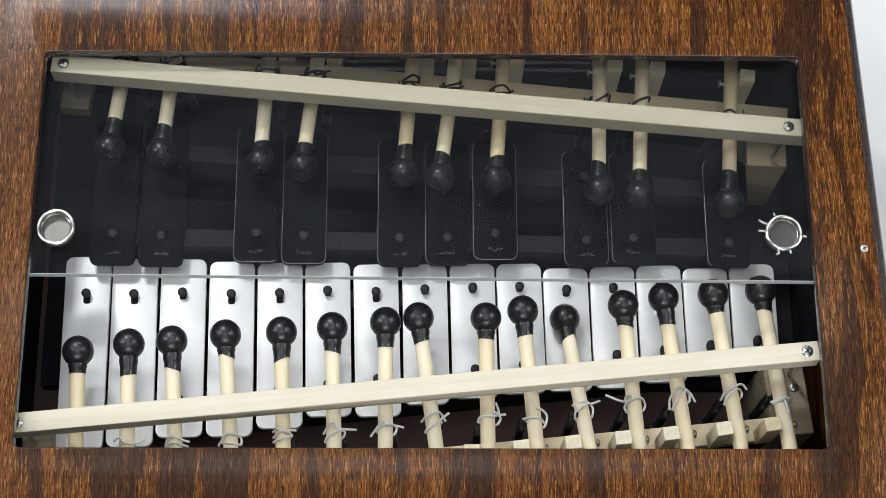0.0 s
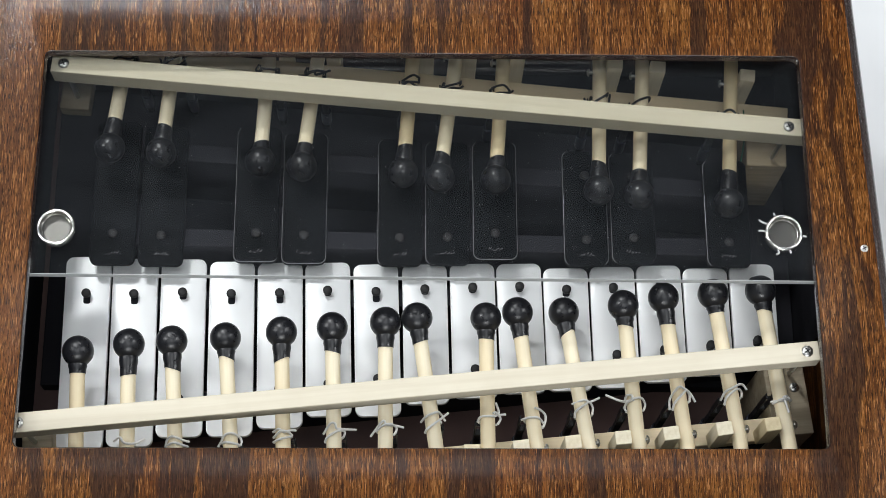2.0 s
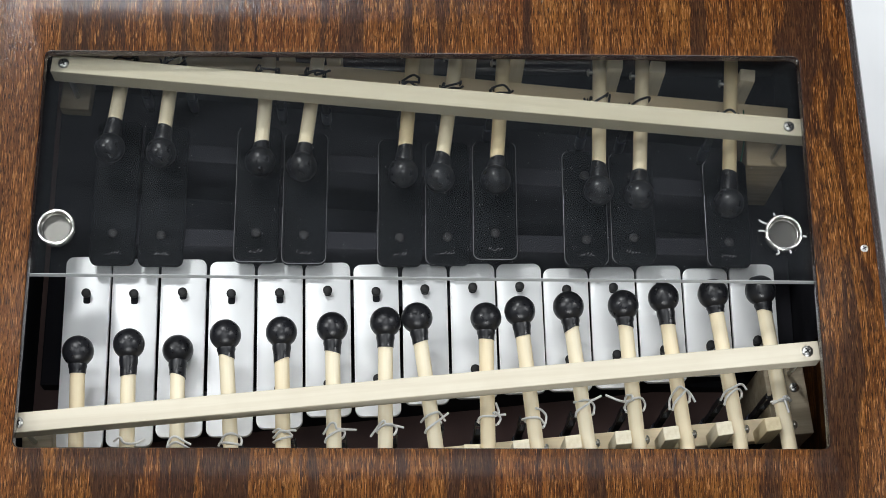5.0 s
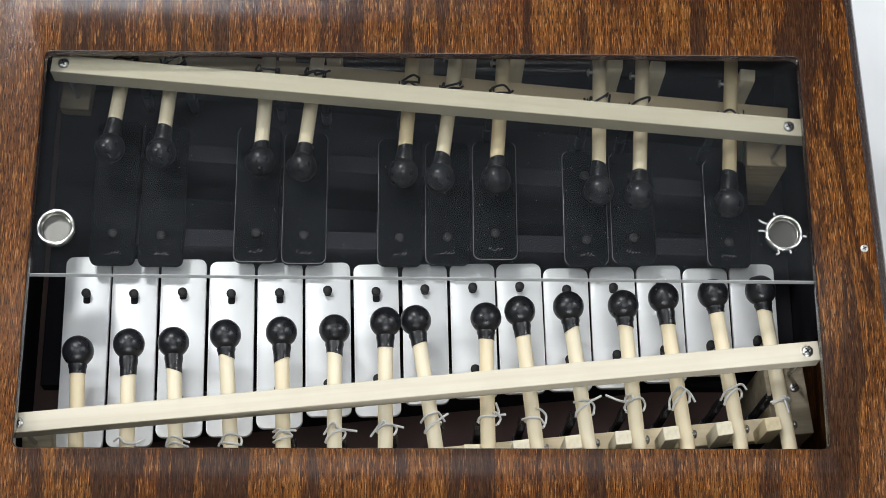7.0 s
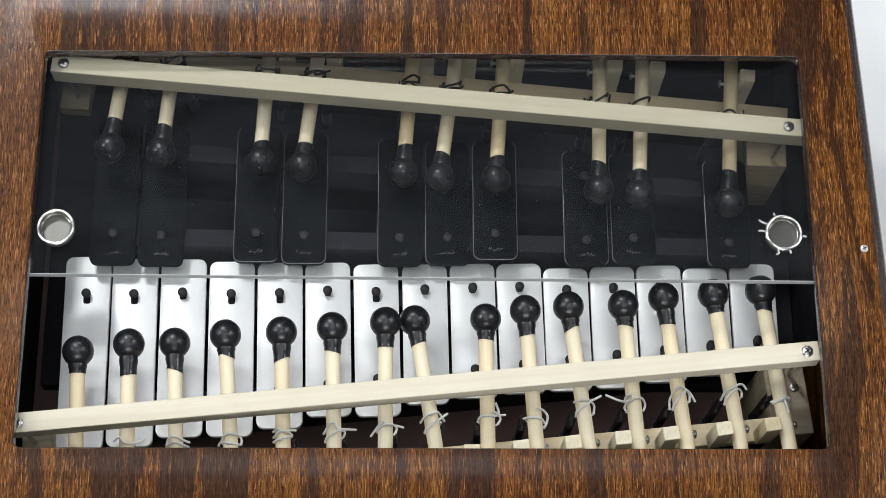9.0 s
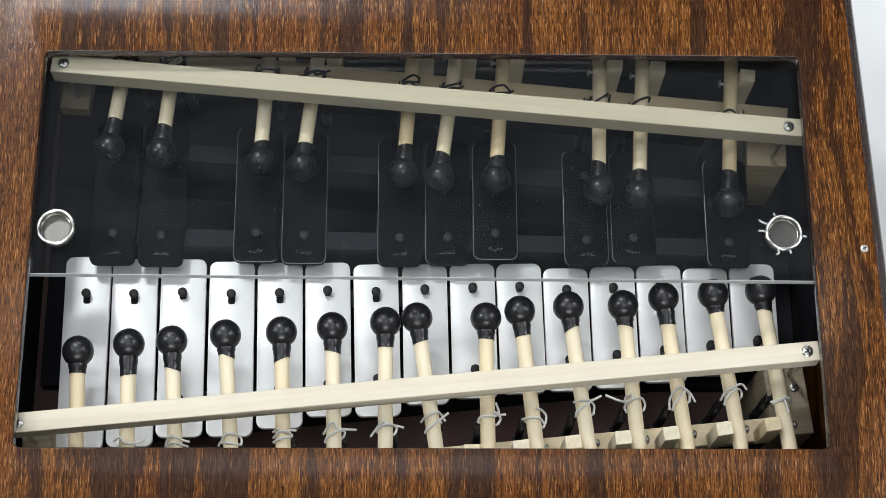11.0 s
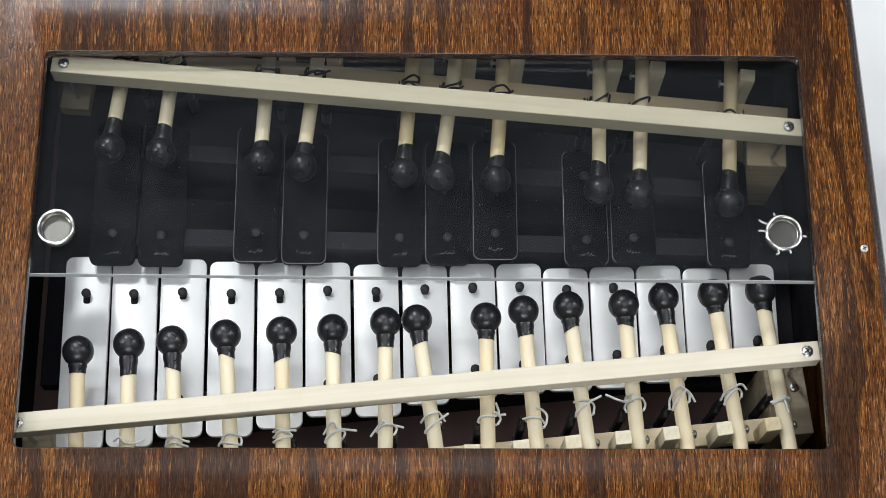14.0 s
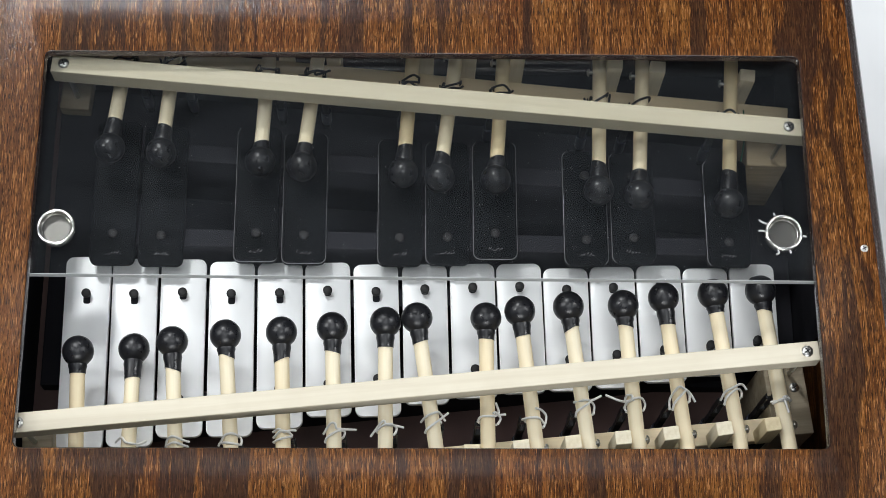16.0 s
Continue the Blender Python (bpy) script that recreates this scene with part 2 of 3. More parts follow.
def cross_screw(name, r, h, parent, m, shank=0.0):
    """A pan-head screw with a cross recess, head up along z."""
    bm = lathe([(0, r * 0.15), (0, r), (h * 0.35, r), (h * 0.75, r * 0.8), (h, r * 0.45), (h, 0.0001)], 20, "z")
    for a in (0, math.pi / 2):
        w, l = r * 0.11, r * 0.62
        q = [bm.verts.new(Matrix.Rotation(a + 0.5, 3, "Z") @ Vector(v)) for v in ((-l, -w, h + 0.00006), (l, -w, h + 0.00006), (l, w, h + 0.00006), (-l, w, h + 0.00006))]
        bm.faces.new(q).material_index = 1
    if shank:
        pin = lathe([(-shank, r * 0.05), (-shank + r, r * 0.45), (0, r * 0.45)], 12, "z")
        for f in pin.faces:
            bm.faces.new([bm.verts.new(v.co) for v in f.verts])
        pin.free()
    ob = part(name, bm, STEEL, parent, smooth=True)
    ob.data.materials.append(PEG_RUBBER)
    ob.matrix_basis = m
    return ob


def thing(name, m=None):
    ob = new(name)
    ob.empty_display_size = 0.01
    if m is not None:
        ob.matrix_basis = m
    return ob


# ---- the room and the table ----
TABLE_Z = -0.14
bm = box(-0.8, 0.8, -0.6, 0.6, -0.8998, TABLE_Z, 0.003)
table = part("counter", bm, TABLE)
tagged(table, "white laminate counter top with small dark specks", "counter", kind="structure")
rng = random.Random(4)
specks = bmesh.new()
for x, y in [(0.2535, 0.120)] + [(rng.uniform(0.25, 0.4), rng.uniform(-0.2, 0.3)) for _ in range(14)]:
    r = rng.uniform(0.0003, 0.0006)
    bmesh.ops.create_icosphere(specks, subdivisions=1, radius=r, matrix=Matrix.Translation((x, y, TABLE_Z + r * 0.5)))
tagged(part("specks", specks, PEG_RUBBER), "dark grit specks on the white tabletop", "grit", kind="stuff")
for name, b in (("floor", (-2.2, 2.2, -2.2, 2.2, -0.95, -0.90)), ("ceiling", (-2.2, 2.2, -2.2, 2.2, 1.80, 1.85)),
                ("wall_north", (-2.2, 2.2, 2.2, 2.25, -0.90, 1.80)), ("wall_south", (-2.2, 2.2, -2.25, -2.2, -0.90, 1.80)),
                ("wall_east", (2.2, 2.25, -2.2, 2.2, -0.90, 1.80)), ("wall_west", (-2.25, -2.2, -2.2, 2.2, -0.90, 1.80))):
    tagged(part(name, box(*b), CEILING if name == "ceiling" else WALL), "unseen plain painted " + name.split("_")[0] + " of the room", name.split("_")[0], kind="structure")

# ---- the case ----
LID = 0.006
case = tagged(thing("instrument_case", pose(0, 0, TABLE_Z)), "dark-stained oak veneer case with a rectangular window, on a white table", "case")
UP = -TABLE_Z


def lid_mesh():
    def outer(d, z):
        return rounded_loop(-0.238 + d, 0.2375 - d, -0.175 + d, 0.172 - d, 0.0055, 6, 0.030), z + UP

    def inner(d, z):
        return rounded_loop(-0.200 + d, 0.200 - d, -0.1067 + d, 0.1067 - d, 0.0035, 6), z + UP

    r, q = 0.0058, 0.0011
    rings = [outer(0.0, -LID)]
    for k in range(5):
        a = radians(90 * k / 4)
        rings.append(outer(r * (1 - math.cos(a)), -r + r * math.sin(a)))
    for k in range(5):
        a = radians(90 - 90 * k / 4)
        rings.append(inner(-q * (1 - math.cos(a)), -q + q * math.sin(a)))
    rings.append(inner(0.0, -LID))
    return rings_mesh(rings, closed=True)


lid = part("lid", lid_mesh(), OAK, case, smooth=True)
lid.data.materials.append(STAINED_EDGE)
for f in lid.data.polygons:
    if (f.normal.z < (0.80 if abs(f.center.x) < 0.2015 and abs(f.center.y) < 0.1085 else 0.45) or (f.normal.z < 0.985 and abs(f.center.x) > 0.225)) and f.center.z > UP - LID * 0.99:
        f.material_index = 1
for name, b in (("side_panel", (-0.234, -0.222, -0.170, 0.168, 0.0, UP - LID - 0.0002)), ("side_panel", (0.217, 0.229, -0.170, 0.168, 0.0, UP - LID - 0.0002)),
                ("end_panel", (-0.221, 0.216, -0.170, -0.158, 0.0, UP - LID - 0.0002)), ("end_panel", (-0.221, 0.216, 0.156, 0.168, 0.0, UP - LID - 0.0002))):
    part(name, box(*b, 0.0008), OAK, case)
# thin black boards are added to darken the inner walls of the case
for b in ((-0.2215, -0.2198, -0.157, 0.155, 0.0125, UP - LID - 0.0006), (0.2150, 0.2165, -0.030, 0.155, 0.0125, UP - LID - 0.0006),
          (-0.2195, 0.2145, 0.1535, 0.1555, 0.0125, UP - LID - 0.0006), (-0.2195, 0.2145, -0.1575, -0.156, 0.0125, UP - LID - 0.0006)):
    part("lining", box(*b), BLACK_FELT, case, "added black board that darkens the inner case wall")
part("base_board", box(-0.221, 0.216, -0.157, 0.155, 0.002, 0.012), DARK_BOARD, case, "dark brown base board inside the case")
cross_screw("lid_screw", 0.0020, 0.0005, lid, pose(0.2261, -0.002, UP - 0.0001))

# ---- clear cover over the rear half ----
cover = tagged(thing("acrylic_cover", pose(0, 0.0571, -0.0110, 0, 0, -0.31)), "clear acrylic sheet over the black bars, dusty", "cover")
pane = part("sheet", box(-0.214, 0.2135, -0.0735, 0.094, 0.0, 0.0048, 0.0002, 1), ACRYLIC, cover)
part("cut_edge", box(-0.214, 0.2135, -0.0739, -0.0736, 0.0002, 0.0046), EDGE, pane, "frosted sawn edge of the sheet")
grit = bmesh.new()
for k in range(3600):
    x, y = rng.uniform(-0.198, 0.198), rng.uniform(-0.07, 0.03) if k < 2500 else rng.uniform(-0.07, 0.05)
    r = rng.uniform(0.00004, 0.00011) * (2.4 if rng.random() < 0.04 else 1)
    a = rng.uniform(0, 6.28)
    v = [grit.verts.new((x + r * math.cos(a + w) * e, y + r * math.sin(a + w), z)) for w, z, e in ((0, 0.0049, 1.6), (2.1, 0.0049, 1), (4.2, 0.0049, 1), (0.5, 0.0049 + r, 0.3))]
    for q in ((0, 1, 3), (1, 2, 3), (2, 0, 3), (0, 2, 1)):
        grit.faces.new([v[i] for i in q])
part("dust", grit, DUST, pane, "pale dust specks")["kind"] = "stuff"


def cup(x, y, chips):
    c = tagged(thing("finger_cup", pose(x, y, -0.0058) @ Matrix.Scale(0.92, 4)), "round chrome finger cup set in the clear cover" + (", cracked around" if chips else ""), "cup", group="finger cups")
    ring = lambda R, r, z: [(z + r * math.sin(radians(w)), R - r * math.cos(radians(w))) for w in range(-60, 241, 20)]
    part("rim", lathe(ring(0.0097, 0.0010, 0.0002), 48, "z", caps=False), CHROME, c, smooth=True)
    part("inner_ring", lathe(ring(0.0083, 0.0005, -0.0022), 48, "z", caps=False), CHROME, c, smooth=True)
    # black sleeve is added to hide the chrome outside of the bowl
    part("gasket", lathe([(-0.0052, 0.0084), (-0.0052, 0.0099), (-0.0008, 0.0099), (-0.0008, 0.0094)], 40, "z", caps=False), PEG_RUBBER, c, "added black sleeve hiding the outside of the bowl", smooth=True)
    bowl = part("bowl", lathe([(0.0004, 0.0092), (-0.0010, 0.0087), (-0.0016, 0.0083), (-0.0020, 0.0081), (-0.0050, 0.0079)], 40, "z", caps=False), CHROME, c, smooth=True)
    part("floor", lathe([(-0.0050, 0.0080), (-0.0048, 0.0070), (-0.0053, 0.0058), (-0.0053, 0.0001)], 40, "z"), DULL_STEEL, bowl, "dull scratched cup floor", smooth=True)
    for k, (a, l, w) in enumerate(chips):
        ca, sa = math.cos(radians(a)), math.sin(radians(a))
        p = tube(smooth_path([(ca * 0.0108, sa * 0.0108, 0), (ca * (0.0108 + l * 0.6) - sa * w, sa * (0.0108 + l * 0.6) + ca * w, 0), (ca * (0.0108 + l), sa * (0.0108 + l), 0)], 3), 0.00055, 6)
        part("crack", p, CHIP, c, "white crack in the acrylic")
    return c


cup(-0.1887, 0.0094, [])
cup(0.1866, 0.0084, [(112, 0.002, 0.0004), (150, 0.0048, 0.0005), (176, 0.0034, -0.0004), (248, 0.0030, 0.0012), (284, 0.0018, 0.0002), (350, 0.0020, 0.0)])

# ---- bars ----
ZW, ZK = -0.066, -0.054
PITCH = 0.02604
WHITE_TOP = (14.3, 13.4, 13.2, 12.1, 11.6, 11.7, 10.9, 11.0, 11.5, 11.6, 9.1, 10.2, 11.0, 9.5, 12.0)
WHITE_LEN = (108, 105, 99.5, 98, 93, 86.5, 85.6, 79, 76, 73.5, 69.5, 69, 66.5, 61, 60)
# sideways shift of each bar in mm, and its turn in degrees
WHITE_OFF = (0.3, -0.15, 0.15, 0.4, 0.5, 0.45, 0.7, 1.4, 1.5, 1.05, 0.75, 0.45, 0.0, -0.3, -0.4)
WHITE_TURN = (0.8, 1.1, 0.9, 1.1, 1.35, 1.45, 1.6, 1.1, 1.1, 1.4, 0.8, 0.6, 0.9, 0.5, 0.1)
SLOT_ABOVE = (5, 7, 8, 9, 11)


def bar_mesh(length, width, thick, r, e=0.0004):
    """A flat bar with rounded corners; its rear end at y = 0, its top at z = 0."""
    rings = []
    for d, z in ((0.0, -thick), (0.0, -e), (e * 0.3, -e * 0.3), (e, 0.0)):
        rings.append((rounded_loop(-width / 2 + d, width / 2 - d, -length + d, -d, r - d * 0.5, 5), z))
    return rings_mesh(rings)


def peg(parent, plate, y, tall, slot, cap=0.0025, above=False):
    """A rubber peg and the keyhole slot that it stands in."""
    bm = lathe([(-0.008, 0.0019), (tall - 0.0024, 0.0020), (tall - 0.0020, cap), (tall - 0.0006, cap), (tall, cap * 0.7)], 16, "z")
    ob = part("peg", bm, PEG_RUBBER, parent, "black rubber peg", smooth=True)
    ob.matrix_basis = pose(0, y, 0)
    h = part("slot", rings_mesh([(rounded_loop(-0.0019, 0.0019, -0.0022 if above else -slot, slot if above else 0.0022, 0.0012, 4), z) for z in (-0.0006, 0.00012)]), BLACK_FELT, plate, "dark keyhole slot")
    h.matrix_basis = pose(0, y, 0)
    return ob


for i in range(15):
    x = -0.1825 + PITCH * i
    top, length = WHITE_TOP[i] / 1000, WHITE_LEN[i] / 1000
    b = tagged(thing("white_bar", pose(x + WHITE_OFF[i] / 1000, top, ZW, 0, 0, WHITE_TURN[i])), ("long " if i < 5 else "short " if i > 9 else "") + "silver-white lacquered metal glockenspiel bar", "bar", group="white glockenspiel bars")
    plate = part("plate", bar_mesh(length, 0.0245, 0.003, 0.0042), SILVER, b, smooth=True)
    node_y = length * 0.224
    peg(b, plate, -node_y + 0.0023, 0.0045, 0.0050 if i in (0, 1, 3, 4, 6) else 0.0032, above=i in SLOT_ABOVE)
    peg(b, plate, -0.0497 + (i - 8) * 0.0028 - top, 0.0055, 0.0024)

BLACK_AT = (0, 1, 3, 4, 6, 7, 8, 10, 11, 13)
BLACK_END = (6.0, 5.4, 7.7, 6.8, 6.1, 6.9, 9.7, 6.7, 8.1, 6.4)
for i, k in enumerate(BLACK_AT):
    x = -0.1690 + PITCH * k + (0.0012 if k < 2 else 0.0004 if k < 9 else -0.002)
    length = 0.084 - 0.0024 * i
    b = tagged(thing("black_bar", pose(x, BLACK_END[i] / 1000 + length, ZK)), "black lacquered metal glockenspiel bar with an etched mark", "bar", group="black glockenspiel bars")
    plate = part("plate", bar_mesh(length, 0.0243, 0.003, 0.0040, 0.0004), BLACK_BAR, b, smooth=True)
    # glint on the west, front and east bevels is put in as grey colour
    plate.data.materials.append(GLINT_EDGE)
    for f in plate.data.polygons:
        glints = f.normal.x < -0.2 or (f.normal.y < -0.2 and i in (2, 3, 6)) or (f.normal.x > 0.2 and i in (3, 6, 7))
        if i > 1 and glints and 0.15 < f.normal.z < 0.97:
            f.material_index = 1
    peg(b, plate, -length + 0.0173 - 0.0004 * i, 0.0025, 0.0022)
    peg(b, plate, -length * 0.224, 0.0025, 0.0022)
    mark = bmesh.new()
    strokes = []
    pen = random.Random(300 + i)
    for j in range(7):
        u, v = -0.0036 + 0.0011 * j + pen.uniform(-0.0004, 0.0004), pen.uniform(0.0, 0.0012)
        strokes.append(((u, v), (u + pen.uniform(0.0004, 0.0013), v + pen.uniform(-0.0003, 0.0019))))
    for p, q in strokes:
        s0, e0 = (Vector((v[0] + 0.0003 * math.sin(i * 2.1), -length + 0.0052 + v[1], 0.0001)) for v in (p, q))
        w = (e0 - s0).normalized().cross(Vector((0, 0, 1))) * 0.00013
        mark.faces.new([mark.verts.new(v) for v in (s0 - w, e0 - w, e0 + w, s0 + w)])
    part("mark", mark, ETCH, plate, "thin etched mark")

# frame under the bars
frame_thing = tagged(thing("bar_frame", pose(0, 0, -0.128)), "black felted frame carrying the metal bars", "frame")


def leaning_beam(x0, y0, x1, y1, w, z0, z1, r=0.0005):
    d = Vector((x1 - x0, y1 - y0))
    bm = box(0, d.length, -w / 2, w / 2, z0, z1, r)
    bmesh.ops.transform(bm, matrix=Matrix.Translation((x0, y0, 0)) @ Matrix.Rotation(math.atan2(d.y, d.x), 4, "Z"), verts=bm.verts)
    return bm


for (x0, y0, x1, y1, top) in ((-0.190, -0.0105, 0.188, -0.004, ZW - 0.0032), (-0.190, -0.074, 0.188, -0.034, ZW - 0.0032),
                              (-0.176, 0.0235, 0.174, 0.0185, ZK - 0.0032), (-0.176, 0.076, 0.174, 0.052, ZK - 0.0032)):
    part("support_rail", leaning_beam(x0, y0, x1, y1, 0.010, 0.0, top + 0.128), BLACK_FELT, frame_thing)

# black panel is added so that the floor below the bars stays dark
part("tray", box(-0.2145, 0.2145, -0.0450, 0.150, 0.0005, 0.012, 0.0005), BLACK_FELT, frame_thing, "added black panel that darkens the floor below the bars")

# ---- stop rails with their long screws and end blocks ----


def slope(p, q, x):
    return p[1] + (q[1] - p[1]) * (x - p[0]) / (q[0] - p[0])


SOUTH = ((-0.2011, -0.0913), (0.1953, -0.0540))
NORTH = ((-0.1925, 0.1060), (0.1949, 0.0695))
RAIL_S = ((-0.2011, -0.0919), (0.1953, -0.0537))
RAIL_N = ((-0.1925, 0.1047), (0.1949, 0.0709))


def stop_rail(ends, x0, x1, word):
    a = math.atan2(ends[1][1] - ends[0][1], ends[1][0] - ends[0][0])
    mid = ((ends[0][0] + ends[1][0]) / 2, (ends[0][1] + ends[1][1]) / 2)
    ob = tagged(thing("stop_rail", Matrix.Translation((*mid, -0.0114)) @ Matrix.Rotation(a, 4, "Z")), "pale basswood stop rail above the " + word + " mallet shafts", "rail", group="stop rails")
    half = ((x0 - mid[0]) / math.cos(a), (x1 - mid[0]) / math.cos(a))
    part("beam", box(half[0], half[1], -0.0051, 0.0051, -0.0112 if word == "front" else -0.0128, 0.0, 0.0005), PALE_RAIL_WOOD if word == "front" else RAIL_WOOD, ob)
    for e in ends:
        u = (e[0] - mid[0]) / math.cos(a)
        cross_screw("long_screw", 0.0029, 0.0012, ob, pose(u, 0, 0), 0.045)
    return ob


stop_rail(RAIL_S, -0.2085, 0.2016, "front")
stop_rail(RAIL_N, -0.1990, 0.2070, "rear")

for x, y, sx, sy, turn in ((-0.1932, 0.1200, 0.0165, 0.043, -4), (0.1928, 0.0815, 0.0225, 0.030, -2), (0.1945, -0.0665, 0.0215, 0.040, 5.4), (-0.199, -0.1070, 0.016, 0.050, 5.4)):
    e = tagged(thing("end_block", pose(x, y, -0.128, 0, 0, turn)), "pale wooden end block under a stop rail", "block", group="end blocks")
    part("block", box(-sx / 2, sx / 2, -sy / 2, sy / 2, 0.0621 if y > 0.1 else 0.0, 0.0715, 0.0008), SHADED_BLOCK_WOOD, e)
cross_screw("block_screw", 0.0026, 0.001, None, pose(0.1980, -0.0607, -0.0565))
tagged(bpy.data.objects["block_screw"], "dull cross-head screw in the pale end block", "screw")

# ---- beams that carry the pivot posts ----
PIVOT_S, PIVOT_N = -0.031, 0.039


def pivot_beam(ends, off, x0, x1, word):
    p, q = (x0, slope(*ends, x0) + off), (x1, slope(*ends, x1) + off)
    ob = tagged(thing("pivot_beam", pose(0, 0, -0.128)), "pale wooden beam carrying the " + word + " pivot posts", "beam", group="pivot beams")
    deep = 0.012 if word == "front" else 0.008
    part("beam", leaning_beam(*p, *q, deep, 0.0545, 0.062), BEAM_WOOD, ob)
    # black board is added so that nothing pale shows below the beam
    part("riser", leaning_beam(*p, *q, deep - 0.002, 0.0, 0.0544), BLACK_FELT, ob, "added black board standing in for the dark below the beam")


pivot_beam(SOUTH, PIVOT_S + 0.005, -0.212, 0.2070, "front")
pivot_beam(NORTH, PIVOT_N - 0.0045, -0.205, 0.2087, "rear")


# ---- mallets ----
PIVOT_Z = -0.046
REST_Z = -0.036


# how each wire is tied: strands over the shaft as (across, along) in mm, and the ends of the loop below it
TIES = (
    ([(-6, 1), (-2, 1.5), (3, 0.5), (6, -1)], (-1, -1)),
    ([(-6.8, 1.6), (-3.2, 3.1), (-1, 0.5), (2, -0.3), (5, 0.5), (8.9, 2.6)], (-0.8, -0.6)),
    ([(-5, -2.5), (-3.8, 1), (-1.5, 2.6), (1, 2.2), (4, 0.8), (7, 0)], [(-4.6, -1.5), (0, -0.6), (4, -1.8), (6.6, -2.6)], (-1.5, -2.0)),
    ([(-6.5, -2.5), (-5, -0.5), (-2.5, 2.4), (1.5, 3), (4.8, 1.5), (5.8, -1), (5, -3)], [(-4.7, -1), (-1, -1.6), (4.6, -2.6)], (-1, -2.6)),
    ([(-5, 1.5), (-2, 2.6), (1, 1), (4, 2), (6.6, 2.1)], [(-4.8, -1.5), (-1, 1.4), (2.5, 1.2), (4.8, -0.6)], [(-4.8, -3.8), (-1, -2.6), (4.8, -1)], (-3.8, -1)),
    ([(-5.4, -1.3), (-1.7, 3.4), (0.7, 3.6), (1.5, 1.2), (3.5, 0.8), (11.4, 0.7)], [(-4.6, -5.6), (-3, -3.2), (1.5, -0.6), (4.6, 0.2), (5.7, -1), (4.9, -3.5)], (-5.6, -3.5)),
    ([(-7.6, -4.9), (-2.4, 1.5), (-0.5, 2.4), (0.5, 0.6), (5.3, 0.5), (9.5, -0.3)], [(-4.8, -2.6), (-1, 0.2), (3, 0.9), (5.8, -0.8), (5.0, -4)], (-2.6, -4)),
    ([(-5.8, 0.5), (-2.9, 2.7), (2.9, 4.1), (5, 2.9), (6.8, -0.8)], [(-4.6, -5.2), (-3, -3.6), (2.9, -0.5), (8.9, 3.2)], (-5.2, -1)),
    ([(-5.2, -2.4), (-3.6, 0.1), (2.7, 0.5), (5, 1.2), (9.5, 1.7)], [(3.0, -0.2), (5.8, 2.5), (4.2, 7.3)], [(2.6, 1.6), (4.0, 2.2), (6.6, -0.6), (5.0, -3.8)], (-2.4, -3.8)),
    ([(-5.8, 0.5), (-2, 0.6), (2.5, 0), (4.5, -1.5), (5.2, -2.8)], [(1.5, 4.9), (4.5, 4.3), (6.8, 1.5), (6.3, -2), (4.7, -4.8)], (0.2, -4.8)),
    ([(-4.6, 2.9), (1.3, 3), (5, 2.8), (10.7, 4.9)], [(-4.6, -4.3), (-3.7, -2), (1, 0.2), (4, 1.8), (5.8, -0.5), (4.7, -4.5)], (-4.3, -4.5)),
    ([(-13.7, 5), (-6.5, 0.8), (-2.5, 0), (-1.2, 2.5), (-3.6, 3.2), (-4.4, 0.6), (-0.5, 0.4)], [(-4.6, -5), (-5.2, -3), (-3.9, -0.5), (0, 1.1), (3.8, 1), (5.7, -2), (4.6, -5)], (-5, -5)),
    ([(-6, -5.4), (-4.9, 0.5), (-0.5, 5.4), (2.7, 4.3), (6, 2.2), (8.3, -2.7)], [(-4.6, -5.4), (-3.4, -2.2), (1.6, 2.2), (3.6, 3.2), (5.4, 1), (4.8, -2.5)], (-5.4, -2.5)),
    ([(-6, -2.7), (-3.8, 0.9), (0.5, 2.7), (6.5, 4.3), (9, 1.1)], [(-4.6, -4.9), (-3.4, -1.6), (2.2, 1.6), (5.3, 0.5), (4.8, -2.7)], (-4.9, -2.7)),
    ([(-5.4, 0.2), (-0.5, -0.2), (3.6, 0), (2.2, 1.8), (0.2, 1.2)], [(0.5, 0.6), (0.8, -1.5), (1.6, -7)], [(-4.6, -0.8), (0, 0.5), (4.7, -0.6)], (-0.8, -0.6)))
TIE_AT = (0, 3, 1.5, 0, 0.5, 0, 0, 0.5, 0, -3, 1, 1.5, 1, 1, -5)


def wire_tie(parent, mat, r, which, black):
    """A hand-tied wire: strands over the shaft and a loop closing under it."""
    rr = r + 0.0006
    thick = 0.00066 if black else 0.00064
    at = 0.0195 + ((-0.0010 + 0.0004 * (which % 3)) if black else TIE_AT[which] / 1000)
    *strands, (vl, vr) = TIES[which]
    whole = bmesh.new()

    def lay(points):
        t = tube(smooth_path(points, 5), thick, 7)
        keep = [whole.verts.new(v.co) for v in t.verts]
        t.verts.index_update()
        for f in t.faces:
            whole.faces.new([keep[v.index] for v in f.verts])
        t.free()

    for n, strand in enumerate(strands):
        pts = []
        for u, v in strand:
            u, v = u / 1000, v / 1000
            over = math.sqrt(max(rr * rr - u * u, 0)) if abs(u) < rr else -0.5 * (abs(u) - rr)
            pts.append((u, at + v, over + 0.0004 + 0.0007 * n))
        lay(pts)
    lay([(-rr * math.cos(radians(a)), at + (vl + (vr - vl) * a / 180) / 1000, -rr * math.sin(radians(a))) for a in range(-8, 189, 14)])
    part("wire_tie", whole, mat, parent, ("black" if black else "white") + " insulated wire tied round the shaft", smooth=True)


